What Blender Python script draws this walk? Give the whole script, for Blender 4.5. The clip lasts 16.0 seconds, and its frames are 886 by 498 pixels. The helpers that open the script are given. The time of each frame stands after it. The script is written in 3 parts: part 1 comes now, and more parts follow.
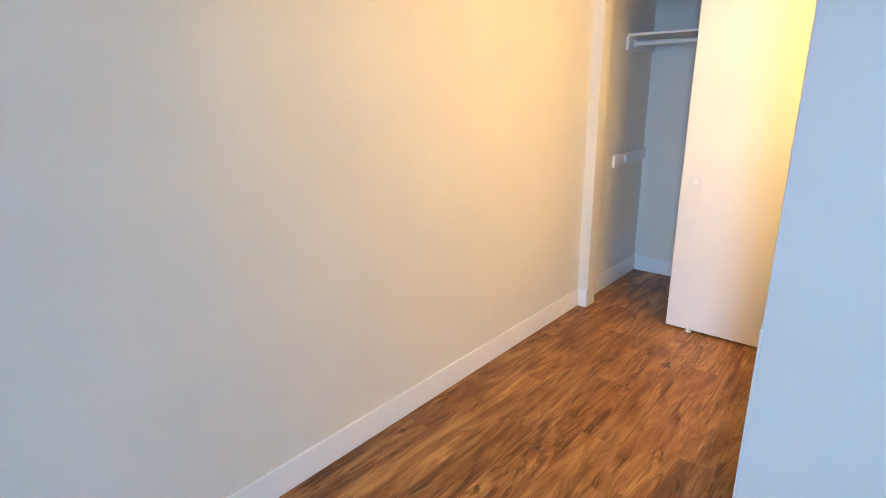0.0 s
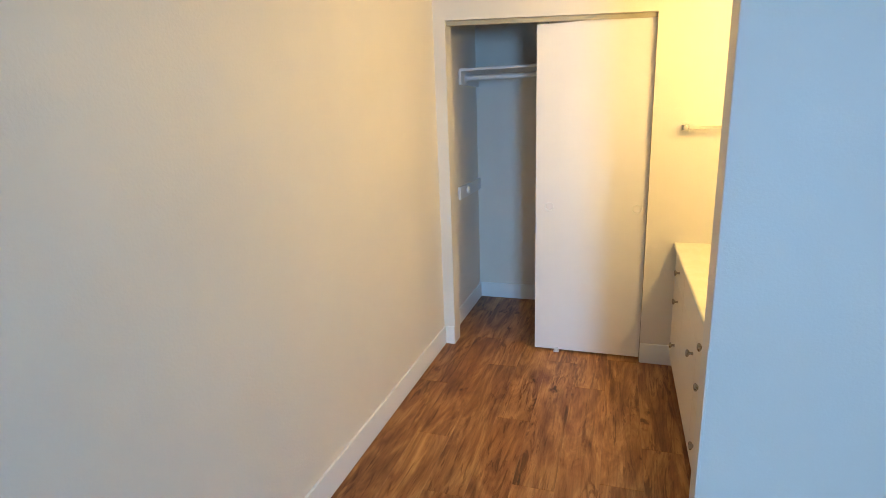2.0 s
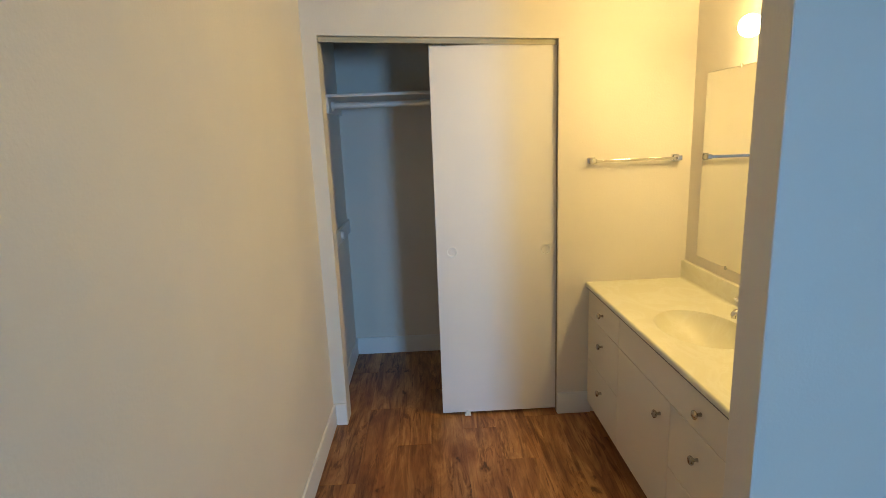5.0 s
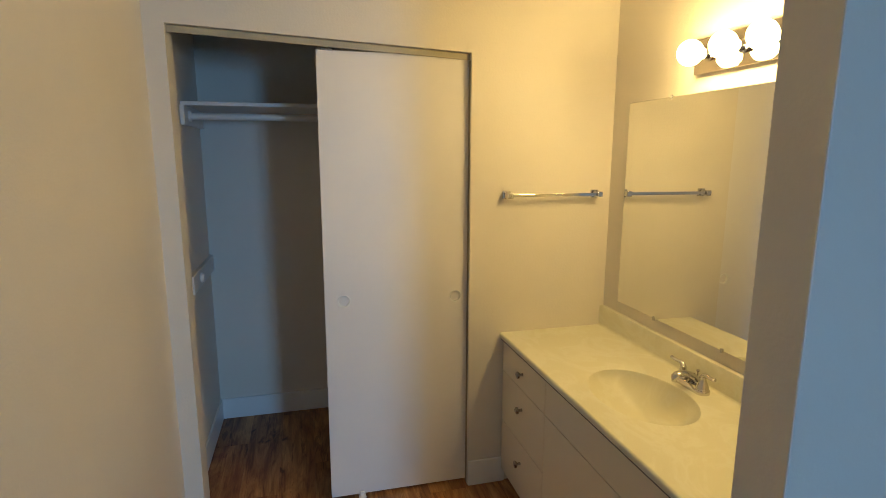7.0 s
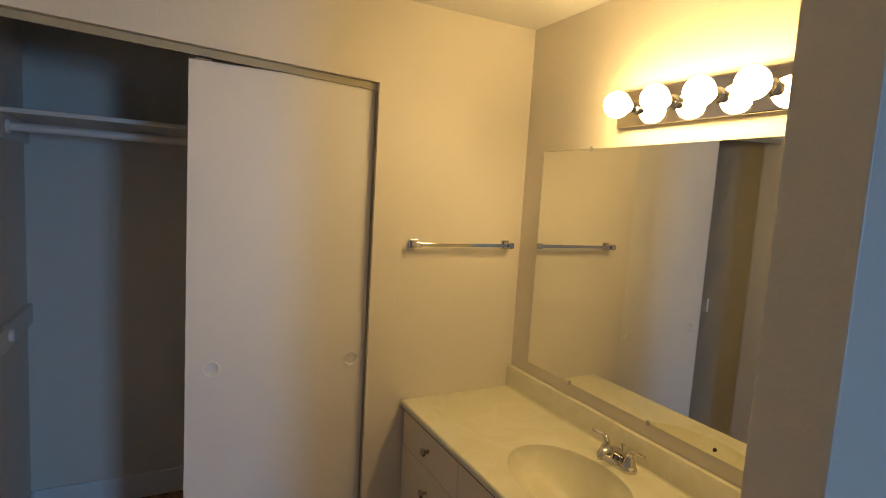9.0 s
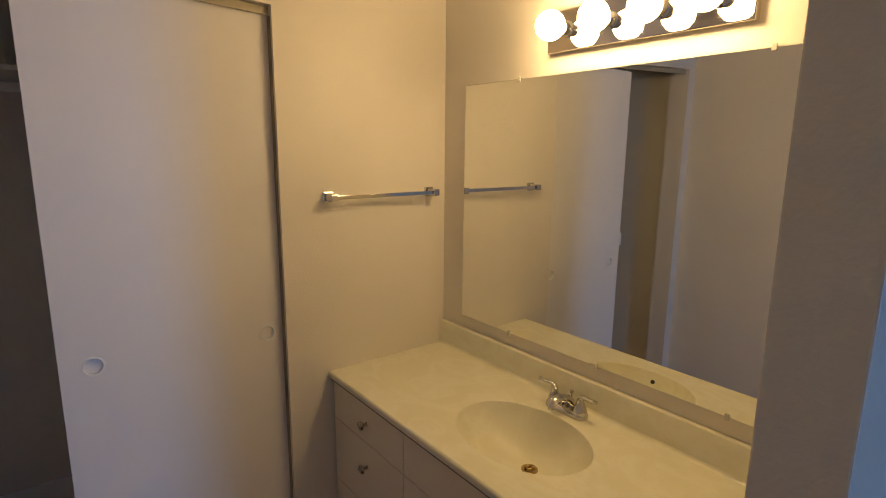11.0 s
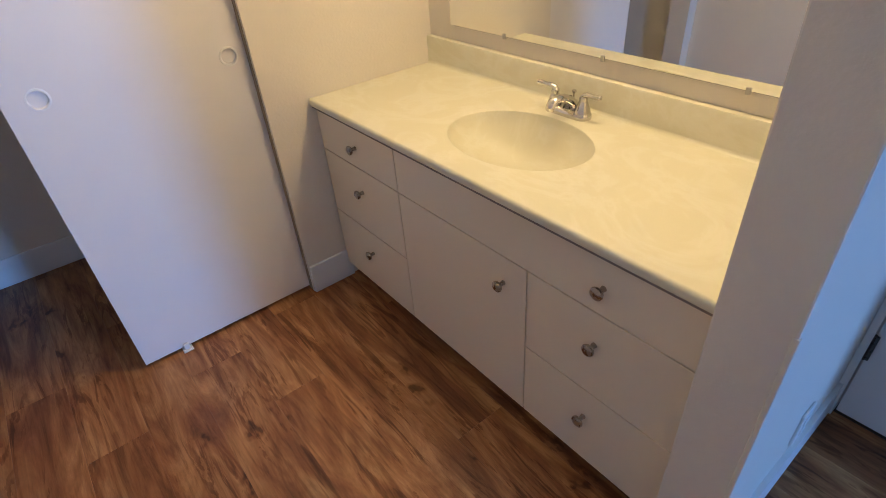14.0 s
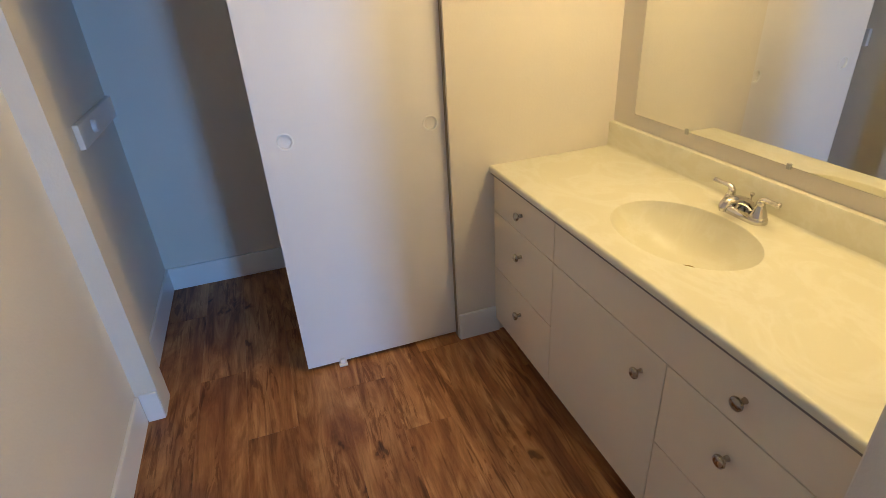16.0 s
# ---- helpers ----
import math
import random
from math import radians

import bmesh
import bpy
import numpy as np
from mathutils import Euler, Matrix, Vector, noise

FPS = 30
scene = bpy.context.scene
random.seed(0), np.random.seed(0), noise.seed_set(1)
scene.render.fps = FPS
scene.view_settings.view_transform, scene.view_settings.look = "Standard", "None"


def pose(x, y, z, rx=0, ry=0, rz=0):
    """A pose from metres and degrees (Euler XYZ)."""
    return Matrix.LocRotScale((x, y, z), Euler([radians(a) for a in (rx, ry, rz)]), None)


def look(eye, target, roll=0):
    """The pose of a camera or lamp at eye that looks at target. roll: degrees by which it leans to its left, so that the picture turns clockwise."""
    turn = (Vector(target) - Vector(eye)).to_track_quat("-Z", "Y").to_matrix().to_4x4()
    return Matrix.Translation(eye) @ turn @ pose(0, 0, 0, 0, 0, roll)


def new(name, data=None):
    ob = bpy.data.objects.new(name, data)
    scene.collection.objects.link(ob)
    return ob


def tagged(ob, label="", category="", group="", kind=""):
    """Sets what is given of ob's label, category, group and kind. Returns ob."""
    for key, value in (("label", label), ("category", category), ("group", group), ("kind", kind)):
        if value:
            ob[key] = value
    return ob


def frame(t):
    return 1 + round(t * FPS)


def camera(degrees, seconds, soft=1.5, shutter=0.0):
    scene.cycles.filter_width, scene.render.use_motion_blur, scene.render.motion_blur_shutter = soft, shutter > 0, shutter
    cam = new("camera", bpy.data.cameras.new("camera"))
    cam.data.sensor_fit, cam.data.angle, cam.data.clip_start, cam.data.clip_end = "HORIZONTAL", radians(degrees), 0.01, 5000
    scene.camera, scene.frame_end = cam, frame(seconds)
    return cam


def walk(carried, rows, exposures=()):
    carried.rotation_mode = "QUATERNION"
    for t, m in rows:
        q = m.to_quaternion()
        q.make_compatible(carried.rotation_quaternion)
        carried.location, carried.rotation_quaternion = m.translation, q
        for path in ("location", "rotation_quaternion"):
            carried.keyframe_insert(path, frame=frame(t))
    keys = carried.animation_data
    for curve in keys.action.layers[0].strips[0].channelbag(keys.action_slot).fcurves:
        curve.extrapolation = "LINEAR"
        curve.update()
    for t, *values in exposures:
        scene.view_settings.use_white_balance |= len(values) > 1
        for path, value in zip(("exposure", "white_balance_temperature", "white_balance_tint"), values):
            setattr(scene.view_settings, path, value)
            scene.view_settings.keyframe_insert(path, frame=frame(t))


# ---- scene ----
cam = camera(79.4, 16.0, soft=0.7)
PATH = [
    (0, (1.66, -3.334, 1.538), (0.392, -1.901, 0.956), -1.2),
    (0.5, (1.532, -3.32, 1.54), (0.421, -1.756, 0.973), -1.6),
    (1, (1.385, -3.327, 1.547), (0.443, -1.651, 0.994), -1.5),
    (1.5, (1.243, -3.321, 1.565), (0.471, -1.553, 1.036), -1.8),
    (2, (1.117, -3.299, 1.557), (0.5, -1.461, 1.068), -2.2),
    (2.5, (0.994, -3.223, 1.552), (0.491, -1.343, 1.09), -2.2),
    (3, (0.931, -3.111, 1.555), (0.497, -1.207, 1.121), -2.4),
    (3.2, (0.885, -3.07, 1.571), (0.487, -1.159, 1.135), -2.4),
    (5.3, (0.572, -2.747, 1.596), (0.699, -0.794, 1.184), -2.1),
    (5.5, (0.566, -2.695, 1.598), (0.744, -0.746, 1.185), -1.9),
    (6, (0.557, -2.536, 1.602), (0.859, -0.598, 1.209), -1.1),
    (6.5, (0.551, -2.41, 1.617), (0.955, -0.486, 1.246), -0.4),
    (7, (0.562, -2.304, 1.625), (1.052, -0.397, 1.272), 0.1),
    (7.5, (0.541, -2.18, 1.628), (1.15, -0.304, 1.297), 0.9),
    (8, (0.49, -2.059, 1.638), (1.255, -0.235, 1.339), 1.8),
    (8.5, (0.522, -2.008, 1.649), (1.378, -0.217, 1.404), 2.6),
    (8.7, (0.545, -1.997, 1.647), (1.427, -0.215, 1.431), 2.9),
    (10.8, (0.595, -1.768, 1.625), (1.789, -0.193, 1.319), 1.2),
    (11, (0.603, -1.753, 1.617), (1.816, -0.209, 1.24), 0.5),
    (11.5, (0.621, -1.726, 1.591), (1.85, -0.255, 1.021), -1.2),
    (12, (0.625, -1.702, 1.545), (1.832, -0.295, 0.796), -2.7),
    (12.5, (0.642, -1.684, 1.499), (1.79, -0.328, 0.58), -3.8),
    (13, (0.666, -1.688, 1.461), (1.746, -0.365, 0.419), -4.4),
    (13.5, (0.683, -1.703, 1.426), (1.703, -0.399, 0.305), -4.7),
    (14, (0.697, -1.717, 1.4), (1.659, -0.406, 0.236), -4.8),
    (14.5, (0.704, -1.736, 1.405), (1.578, -0.352, 0.255), -5.2),
    (15, (0.689, -1.753, 1.433), (1.468, -0.274, 0.336), -4.8),
    (15.5, (0.68, -1.781, 1.45), (1.339, -0.194, 0.427), -4.4),
    (16, (0.662, -1.807, 1.467), (1.192, -0.121, 0.531), -3.7),
]
# seconds, stops, kelvin and tint of the clip's own exposure and white balance
LOOKS = [(0, 0.26, 8500, 18), (1.5, 0.05, 7700, 11), (3.0, -0.38, 7600, 10), (5.5, -0.76, 7250, 5), (7, -1.15, 7350, 7), (8.5, -1.5, 7550, 12), (11.0, -1.74, 6850, 22), (12.5, -0.96, 5850, 25), (13.5, -0.76, 5750, 22), (14.5, -0.55, 5720, 20), (16.0, -0.62, 6150, 14)]
walk(cam, [(t, look(eye, target, roll)) for t, eye, target, roll in PATH], LOOKS)
DAY, LAMP = 115.0, 155.0  # watts through the window; glow of the bulbs

# ---- world and light ----
world = bpy.data.worlds.new("sky")
scene.world = world
world.use_nodes = True
wn = world.node_tree.nodes
sky = wn.new("ShaderNodeTexSky")
sky.sky_type, sky.sun_disc = "NISHITA", False
sky.sun_elevation, sky.sun_rotation = radians(40), radians(20)
world.node_tree.links.new(sky.outputs[0], wn["Background"].inputs[0])
wn["Background"].inputs[1].default_value = 0.1

sun = new("sun", bpy.data.lights.new("sun", "SUN"))
sun.data.energy, sun.data.angle, sun.data.color = 0.8, radians(12), (1.0, 0.96, 0.9)
sun.matrix_world = look((0, 0, 8), (-2.2, -6.1, 2.5))

WINDOW = (2.42, 3.38, 0.90, 2.12)  # x0, x1, z0, z1 of the bedroom window
BED_Y = -7.5
window_light = new("window_light", bpy.data.lights.new("window_light", "AREA"))
window_light.data.shape = "RECTANGLE"
window_light.data.size, window_light.data.size_y = WINDOW[1] - WINDOW[0] - 0.12, WINDOW[3] - WINDOW[2] - 0.12
window_light.data.energy, window_light.data.color = DAY, (0.215, 0.495, 1.0)
window_light.data.spread = radians(105)  # skylight falls inwards and down
window_light.matrix_world = look(((WINDOW[0] + WINDOW[1]) / 2, BED_Y - 0.03, (WINDOW[2] + WINDOW[3]) / 2), (0.5, 0, -0.3))


# ---- materials ----
def material(name, color, rough=0.5, metal=0.0):
    m = bpy.data.materials.new(name)
    m.use_nodes = True
    b = m.node_tree.nodes["Principled BSDF"]
    b.inputs["Base Color"].default_value = (*color, 1)
    b.inputs["Roughness"].default_value = rough
    b.inputs["Metallic"].default_value = metal
    return m, m.node_tree.nodes, m.node_tree.links, b


def coords(n, l, kind="Object", scale=(1, 1, 1), spread=0.0):
    """Texture coordinates, scaled, and shifted object by object when spread is given."""
    tc, mp = n.new("ShaderNodeTexCoord"), n.new("ShaderNodeMapping")
    mp.inputs["Scale"].default_value = scale
    l.new(tc.outputs[kind], mp.inputs["Vector"])
    if spread:
        oi, mu = n.new("ShaderNodeObjectInfo"), n.new("ShaderNodeVectorMath")
        mu.operation = "SCALE"
        mu.inputs[0].default_value = (spread, spread * 1.7, spread * 0.6)
        l.new(oi.outputs["Random"], mu.inputs["Scale"])
        l.new(mu.outputs[0], mp.inputs["Location"])
    return mp.outputs[0]


def tex_noise(n, l, vec, scale, detail=3, rough=0.5, distort=0.0):
    t = n.new("ShaderNodeTexNoise")
    t.inputs["Scale"].default_value, t.inputs["Detail"].default_value = scale, detail
    t.inputs["Roughness"].default_value, t.inputs["Distortion"].default_value = rough, distort
    l.new(vec, t.inputs["Vector"])
    return t.outputs["Fac"]


def ramp(n, l, fac, stops):
    r = n.new("ShaderNodeValToRGB")
    e = r.color_ramp.elements
    while len(e) < len(stops):
        e.new(0.5)
    for k, (p, c) in zip(e, stops):
        k.position, k.color = p, (*c, 1) if len(c) == 3 else c
    l.new(fac, r.inputs[0])
    return r.outputs[0]


def mix(n, l, a, b, fac, mode="MIX"):
    x = n.new("ShaderNodeMix")
    x.data_type, x.blend_type = "RGBA", mode
    for sock, v in ((x.inputs["Factor"], fac), (x.inputs["A"], a), (x.inputs["B"], b)):
        if isinstance(v, (int, float)):
            sock.default_value = v
        elif isinstance(v, tuple):
            sock.default_value = (*v, 1)
        else:
            l.new(v, sock)
    return x.outputs["Result"]


def bump(n, l, b, height, strength, distance=0.002):
    u = n.new("ShaderNodeBump")
    u.inputs["Strength"].default_value, u.inputs["Distance"].default_value = strength, distance
    l.new(height, u.inputs["Height"])
    l.new(u.outputs[0], b.inputs["Normal"])


def paint(name, color, rough, peel, peel_scale=190.0, mottle=0.04, deep=0.0018):
    m, n, l, b = material(name, color, rough)
    v = coords(n, l)
    stain = tex_noise(n, l, v, 2.2, 4, 0.55)
    lo, hi = tuple(c * (1 - mottle) for c in color), tuple(min(1, c * (1 + mottle * 0.6)) for c in color)
    l.new(ramp(n, l, stain, [(0.3, lo), (0.7, hi)]), b.inputs["Base Color"])
    fine = tex_noise(n, l, v, peel_scale, 3, 0.55)
    bump(n, l, b, fine, peel, deep)
    return m


WALL = paint("wall_paint", (0.73, 0.675, 0.585), 0.5, 0.42, 105, 0.03, 0.0022)
CEIL = paint("ceiling_paint", (0.74, 0.72, 0.68), 0.85, 0.5, 90)
TRIM = paint("trim_paint", (0.80, 0.79, 0.765), 0.33, 0.06, 60, 0.02)
DOOR = paint("door_paint", (0.77, 0.74, 0.715), 0.42, 0.07, 120, 0.025)
SHELF = paint("shelf_paint", (0.76, 0.75, 0.72), 0.45, 0.1, 80)
LAMINATE = paint("laminate", (0.75, 0.66, 0.51), 0.4, 0.05, 240, 0.02)
# dark brown that puts shade into the cabinet gaps; the toe kick shares it
CABINET_DARK = paint("cabinet_shadow_gap", (0.20, 0.17, 0.14), 0.7, 0.1)
TRACK = paint("track_paint", (0.40, 0.355, 0.25), 0.45, 0.08, 70, 0.06)
# taupe like the track, darkened to stand in for the shaded door gap
JAMB_SHADE = paint("jamb_taupe_shade", (0.27, 0.215, 0.13), 0.5, 0.08, 70, 0.08)
DARK = material("dark_gap", (0.03, 0.028, 0.026), 0.7)[0]
CLIP, n, l, b = material("clear_plastic", (0.86, 0.84, 0.76), 0.2)
b.inputs["Transmission Weight"].default_value = 0.4


def chrome(name, color, rough):
    m, n, l, b = material(name, color, rough, 1.0)
    v = coords(n, l)
    l.new(ramp(n, l, tex_noise(n, l, v, 40, 3), [(0.35, (rough * 0.6,) * 3), (0.7, (rough * 1.6,) * 3)]), b.inputs["Roughness"])
    return m


CHROME = chrome("chrome", (0.66, 0.64, 0.61), 0.07)
NICKEL = chrome("satin_nickel", (0.44, 0.375, 0.29), 0.26)
BRASS = chrome("drain_brass", (0.45, 0.33, 0.14), 0.3)
STEEL = chrome("hinge_steel", (0.10, 0.09, 0.085), 0.4)

MIRROR, n, l, b = material("mirror_silver", (0.86, 0.87, 0.84), 0.015, 1.0)

GLASS, n, l, b = material("window_glass", (1, 1, 1), 0.02)
b.inputs["Transmission Weight"].default_value = 1.0

# cast cultured marble: cream with faint pale swirls under a gel coat
MARBLE, n, l, b = material("cultured_marble", (0.78, 0.72, 0.56), 0.16)
v = coords(n, l, scale=(1.0, 0.6, 1.0))
swirl = tex_noise(n, l, v, 4.5, 6, 0.62, 2.2)
c1 = ramp(n, l, swirl, [(0.30, (0.705, 0.672, 0.505)), (0.47, (0.708, 0.676, 0.51)), (0.57, (0.748, 0.724, 0.58)), (0.68, (0.705, 0.672, 0.505))])
l.new(c1, b.inputs["Base Color"])
b.inputs["Roughness"].default_value = 0.35
b.inputs["Specular IOR Level"].default_value = 0.4
b.inputs["Coat Weight"].default_value = 0.12
b.inputs["Coat Roughness"].default_value = 0.08

# bulbs
BULB, n, l, b = material("lit_bulb", (0.95, 0.93, 0.88), 0.3)
b.inputs["Emission Color"].default_value = (1.0, 0.745, 0.34, 1)
b.inputs["Emission Strength"].default_value = LAMP


# vinyl planks with an acacia figure: long flowing grain, dark streaks, knots, plank to plank tone
PLANK, n, l, b = material("plank_vinyl", (0.3, 0.13, 0.05), 0.38)
v = coords(n, l, scale=(1.0, 0.19, 1.0), spread=37.0)
flow = tex_noise(n, l, v, 9.0, 7, 0.62, 1.6)
broad = ramp(n, l, flow, [(0.28, (0.165, 0.062, 0.024)), (0.40, (0.235, 0.095, 0.036)), (0.52, (0.345, 0.158, 0.060)), (0.66, (0.51, 0.275, 0.112))])
v2 = coords(n, l, scale=(1.0, 0.04, 1.0), spread=19.0)
grain = tex_noise(n, l, v2, 120.0, 6, 0.7, 0.6)
fine = ramp(n, l, grain, [(0.36, (0.42, 0.35, 0.30)), (0.50, (1.0, 1.0, 1.0)), (0.66, (1.14, 1.13, 1.10))])
col = mix(n, l, broad, fine, 0.26, "MULTIPLY")
mid = tex_noise(n, l, coords(n, l, scale=(1.0, 0.07, 1.0), spread=83.0), 34.0, 6, 0.65, 0.9)
col = mix(n, l, col, ramp(n, l, mid, [(0.33, (0.50, 0.41, 0.35)), (0.46, (0.93, 0.91, 0.90)), (0.66, (1.16, 1.16, 1.14))]), 0.85, "MULTIPLY")
v3 = coords(n, l, scale=(1.0, 0.12, 1.0), spread=53.0)
vein = tex_noise(n, l, v3, 20.0, 6, 0.62, 2.4)
line = ramp(n, l, vein, [(0.545, (1, 1, 1)), (0.565, (0.56, 0.45, 0.37)), (0.61, (0.38, 0.27, 0.20)), (0.70, (0.28, 0.19, 0.14))])
where = ramp(n, l, tex_noise(n, l, coords(n, l, scale=(1.0, 0.3, 1.0), spread=29.0), 6.5, 3), [(0.44, (0, 0, 0)), (0.55, (1, 1, 1))])
col = mix(n, l, col, mix(n, l, (1.0, 1.0, 1.0), line, where), 0.75, "MULTIPLY")
v4 = coords(n, l, scale=(1.0, 0.62, 1.0), spread=71.0)
warp = n.new("ShaderNodeTexNoise")
warp.inputs["Scale"].default_value = 22.0
l.new(v4, warp.inputs["Vector"])
wv = n.new("ShaderNodeVectorMath")
wv.operation = "MULTIPLY_ADD"
wv.inputs[1].default_value = (0.11, 0.11, 0.11)
l.new(warp.outputs["Color"], wv.inputs[0])
l.new(v4, wv.inputs[2])
vor = n.new("ShaderNodeTexVoronoi")
vor.inputs["Scale"].default_value = 6.2
l.new(wv.outputs[0], vor.inputs["Vector"])
knot = ramp(n, l, vor.outputs["Distance"], [(0.04, (0.12, 0.075, 0.05)), (0.085, (0.26, 0.18, 0.13)), (0.11, (0.66, 0.57, 0.50)), (0.19, (1, 1, 1))])
col = mix(n, l, col, knot, 0.8, "MULTIPLY")
oi = n.new("ShaderNodeObjectInfo")
tone = ramp(n, l, oi.outputs["Random"], [(0.0, (0.80, 0.77, 0.75)), (0.5, (0.90, 0.885, 0.87)), (1.0, (1.0, 0.985, 0.96))])
col = mix(n, l, col, tone, 1.0, "MULTIPLY")
l.new(col, b.inputs["Base Color"])
l.new(ramp(n, l, grain, [(0.3, (0.46,) * 3), (0.7, (0.32,) * 3)]), b.inputs["Roughness"])
bump(n, l, b, grain, 0.12, 0.0008)
b.inputs["Specular IOR Level"].default_value = 0.36
SUBFLOOR = paint("subfloor", (0.05, 0.03, 0.02), 0.9, 0.1)


# ---- mesh helpers ----
def add_box(bm, x0, x1, y0, y1, z0, z1, bevel=0.0, seg=2):
    r = bmesh.ops.create_cube(bm, size=1.0)
    vs = r["verts"]
    bmesh.ops.scale(bm, vec=(x1 - x0, y1 - y0, z1 - z0), verts=vs)
    bmesh.ops.translate(bm, vec=((x0 + x1) / 2, (y0 + y1) / 2, (z0 + z1) / 2), verts=vs)
    if bevel:
        es = list({e for vv in vs for e in vv.link_edges})
        bmesh.ops.bevel(bm, geom=es, offset=bevel, segments=seg, affect="EDGES", profile=0.5)
    return bm


def box(x0, x1, y0, y1, z0, z1, bevel=0.0, seg=2):
    return add_box(bmesh.new(), x0, x1, y0, y1, z0, z1, bevel, seg)


def prism(points, axis, a0, a1):
    """A flat outline pushed from a0 to a1 along axis; points are (x, z) for y and (y, z) for x."""
    bm = bmesh.new()
    def at(p, a):
        return (p[0], a, p[1]) if axis == "y" else (a, p[0], p[1])
    lo = [bm.verts.new(at(p, a0)) for p in points]
    hi = [bm.verts.new(at(p, a1)) for p in points]
    k = len(points)
    bm.faces.new(lo), bm.faces.new(hi)
    for i in range(k):
        bm.faces.new((lo[i], lo[(i + 1) % k], hi[(i + 1) % k], hi[i]))
    bmesh.ops.recalc_face_normals(bm, faces=bm.faces)
    return bm


def plan(points, z0, z1, bevel=0.0):
    """A floor outline raised from z0 to z1, its upright edges eased."""
    bm = bmesh.new()
    lo = [bm.verts.new((*p, z0)) for p in points]
    hi = [bm.verts.new((*p, z1)) for p in points]
    k = len(points)
    bm.faces.new(lo), bm.faces.new(hi)
    for i in range(k):
        bm.faces.new((lo[i], lo[(i + 1) % k], hi[(i + 1) % k], hi[i]))
    bmesh.ops.recalc_face_normals(bm, faces=bm.faces)
    if bevel:
        es = [e for e in bm.edges if abs(e.verts[0].co.z - e.verts[1].co.z) > 1e-6 or e.is_boundary]
        bmesh.ops.bevel(bm, geom=es, offset=bevel, segments=2, affect="EDGES", profile=0.5)
    return bm


def lathe(profile, seg=24, caps=True):
    """Turns (radius, height) pairs about z."""
    bm = bmesh.new()
    rings = []
    for r, h in profile:
        if r < 1e-6:
            rings.append([bm.verts.new((0, 0, h))])
        else:
            rings.append([bm.verts.new((r * math.cos(2 * math.pi * i / seg), r * math.sin(2 * math.pi * i / seg), h)) for i in range(seg)])
    for a, c in zip(rings, rings[1:]):
        for i in range(seg):
            j = (i + 1) % seg
            if len(a) == 1:
                bm.faces.new((a[0], c[i], c[j]))
            elif len(c) == 1:
                bm.faces.new((a[i], a[j], c[0]))
            else:
                bm.faces.new((a[i], a[j], c[j], c[i]))
    for ring in (rings[0], rings[-1]):
        if caps and len(ring) > 1:
            bm.faces.new(ring)
    bmesh.ops.recalc_face_normals(bm, faces=bm.faces)
    return bm


def sweep(points, radii, seg=14, squash=1.0):
    """A tube along points with a radius at each; squash flattens it in z."""
    bm = bmesh.new()
    pts = [Vector(p) for p in points]
    rings = []
    for i, p in enumerate(pts):
        d = (pts[min(i + 1, len(pts) - 1)] - pts[max(i - 1, 0)]).normalized()
        side = d.cross(Vector((0, 0, 1)))
        if side.length < 1e-3:
            side = Vector((0, 1, 0))
        side.normalize()
        up = side.cross(d)
        rings.append([bm.verts.new(p + radii[i] * (side * math.cos(2 * math.pi * k / seg) + up * squash * math.sin(2 * math.pi * k / seg))) for k in range(seg)])
    for a, c in zip(rings, rings[1:]):
        for k in range(seg):
            bm.faces.new((a[k], a[(k + 1) % seg], c[(k + 1) % seg], c[k]))
    bm.faces.new(rings[0]), bm.faces.new(rings[-1])
    bmesh.ops.recalc_face_normals(bm, faces=bm.faces)
    return bm


def moved(bm, m):
    bmesh.ops.transform(bm, matrix=m, verts=bm.verts)
    return bm


def joined(*bms):
    out = bmesh.new()
    for one in bms:
        me = bpy.data.meshes.new("tmp")
        one.to_mesh(me)
        one.free()
        out.from_mesh(me)
        bpy.data.meshes.remove(me)
    return out


def mesh_of(name, bm, mat, smooth=False):
    me = bpy.data.meshes.new(name)
    bm.to_mesh(me)
    bm.free()
    me.materials.append(mat)
    if smooth:
        me.shade_smooth()
        me.set_sharp_from_angle(angle=radians(40))
    return me


def thing(name, bm, mat, label, category, kind="", group="", smooth=False):
    return tagged(new(name, mesh_of(name, bm, mat, smooth)), label, category, group, kind)


def base(name, at, label, category, group="", kind=""):
    e = new(name)
    e.location = at
    e.empty_display_size = 0.1
    return tagged(e, label, category, group, kind)


def part(name, bm, mat, parent, label="", smooth=False):
    """A mesh in world places, hung under a thing or a part."""
    ob = new(name, mesh_of(name, bm, mat, smooth))
    ob.parent = parent
    up, place = parent, Matrix.Identity(4)
    while up:
        place = up.matrix_parent_inverse @ up.matrix_basis @ place
        up = up.parent
    ob.matrix_parent_inverse = place.inverted()
    return tagged(ob, label)


# ---- structure ----
CEIL_Z = 2.375
VAN_X, VAN_Y = 1.985, -1.470           # mirror wall, inner face of the partition
PART_X, PART_Y = 1.403, -1.592          # end and outer face of the partition
RIGHT_X, JOG_Y, FAR_X = 2.155, -2.62, 4.0
SKEW = 0.006                            # the partition face runs a little out of square


def face_y(x):
    return PART_Y + SKEW * (x - PART_X)


CLOSET_Y, OPEN_L, OPEN_R = 1.02, 0.075, 1.281
HEAD_L, HEAD_R = 2.105, 2.052           # the header sags a little to one side
WT = 0.12

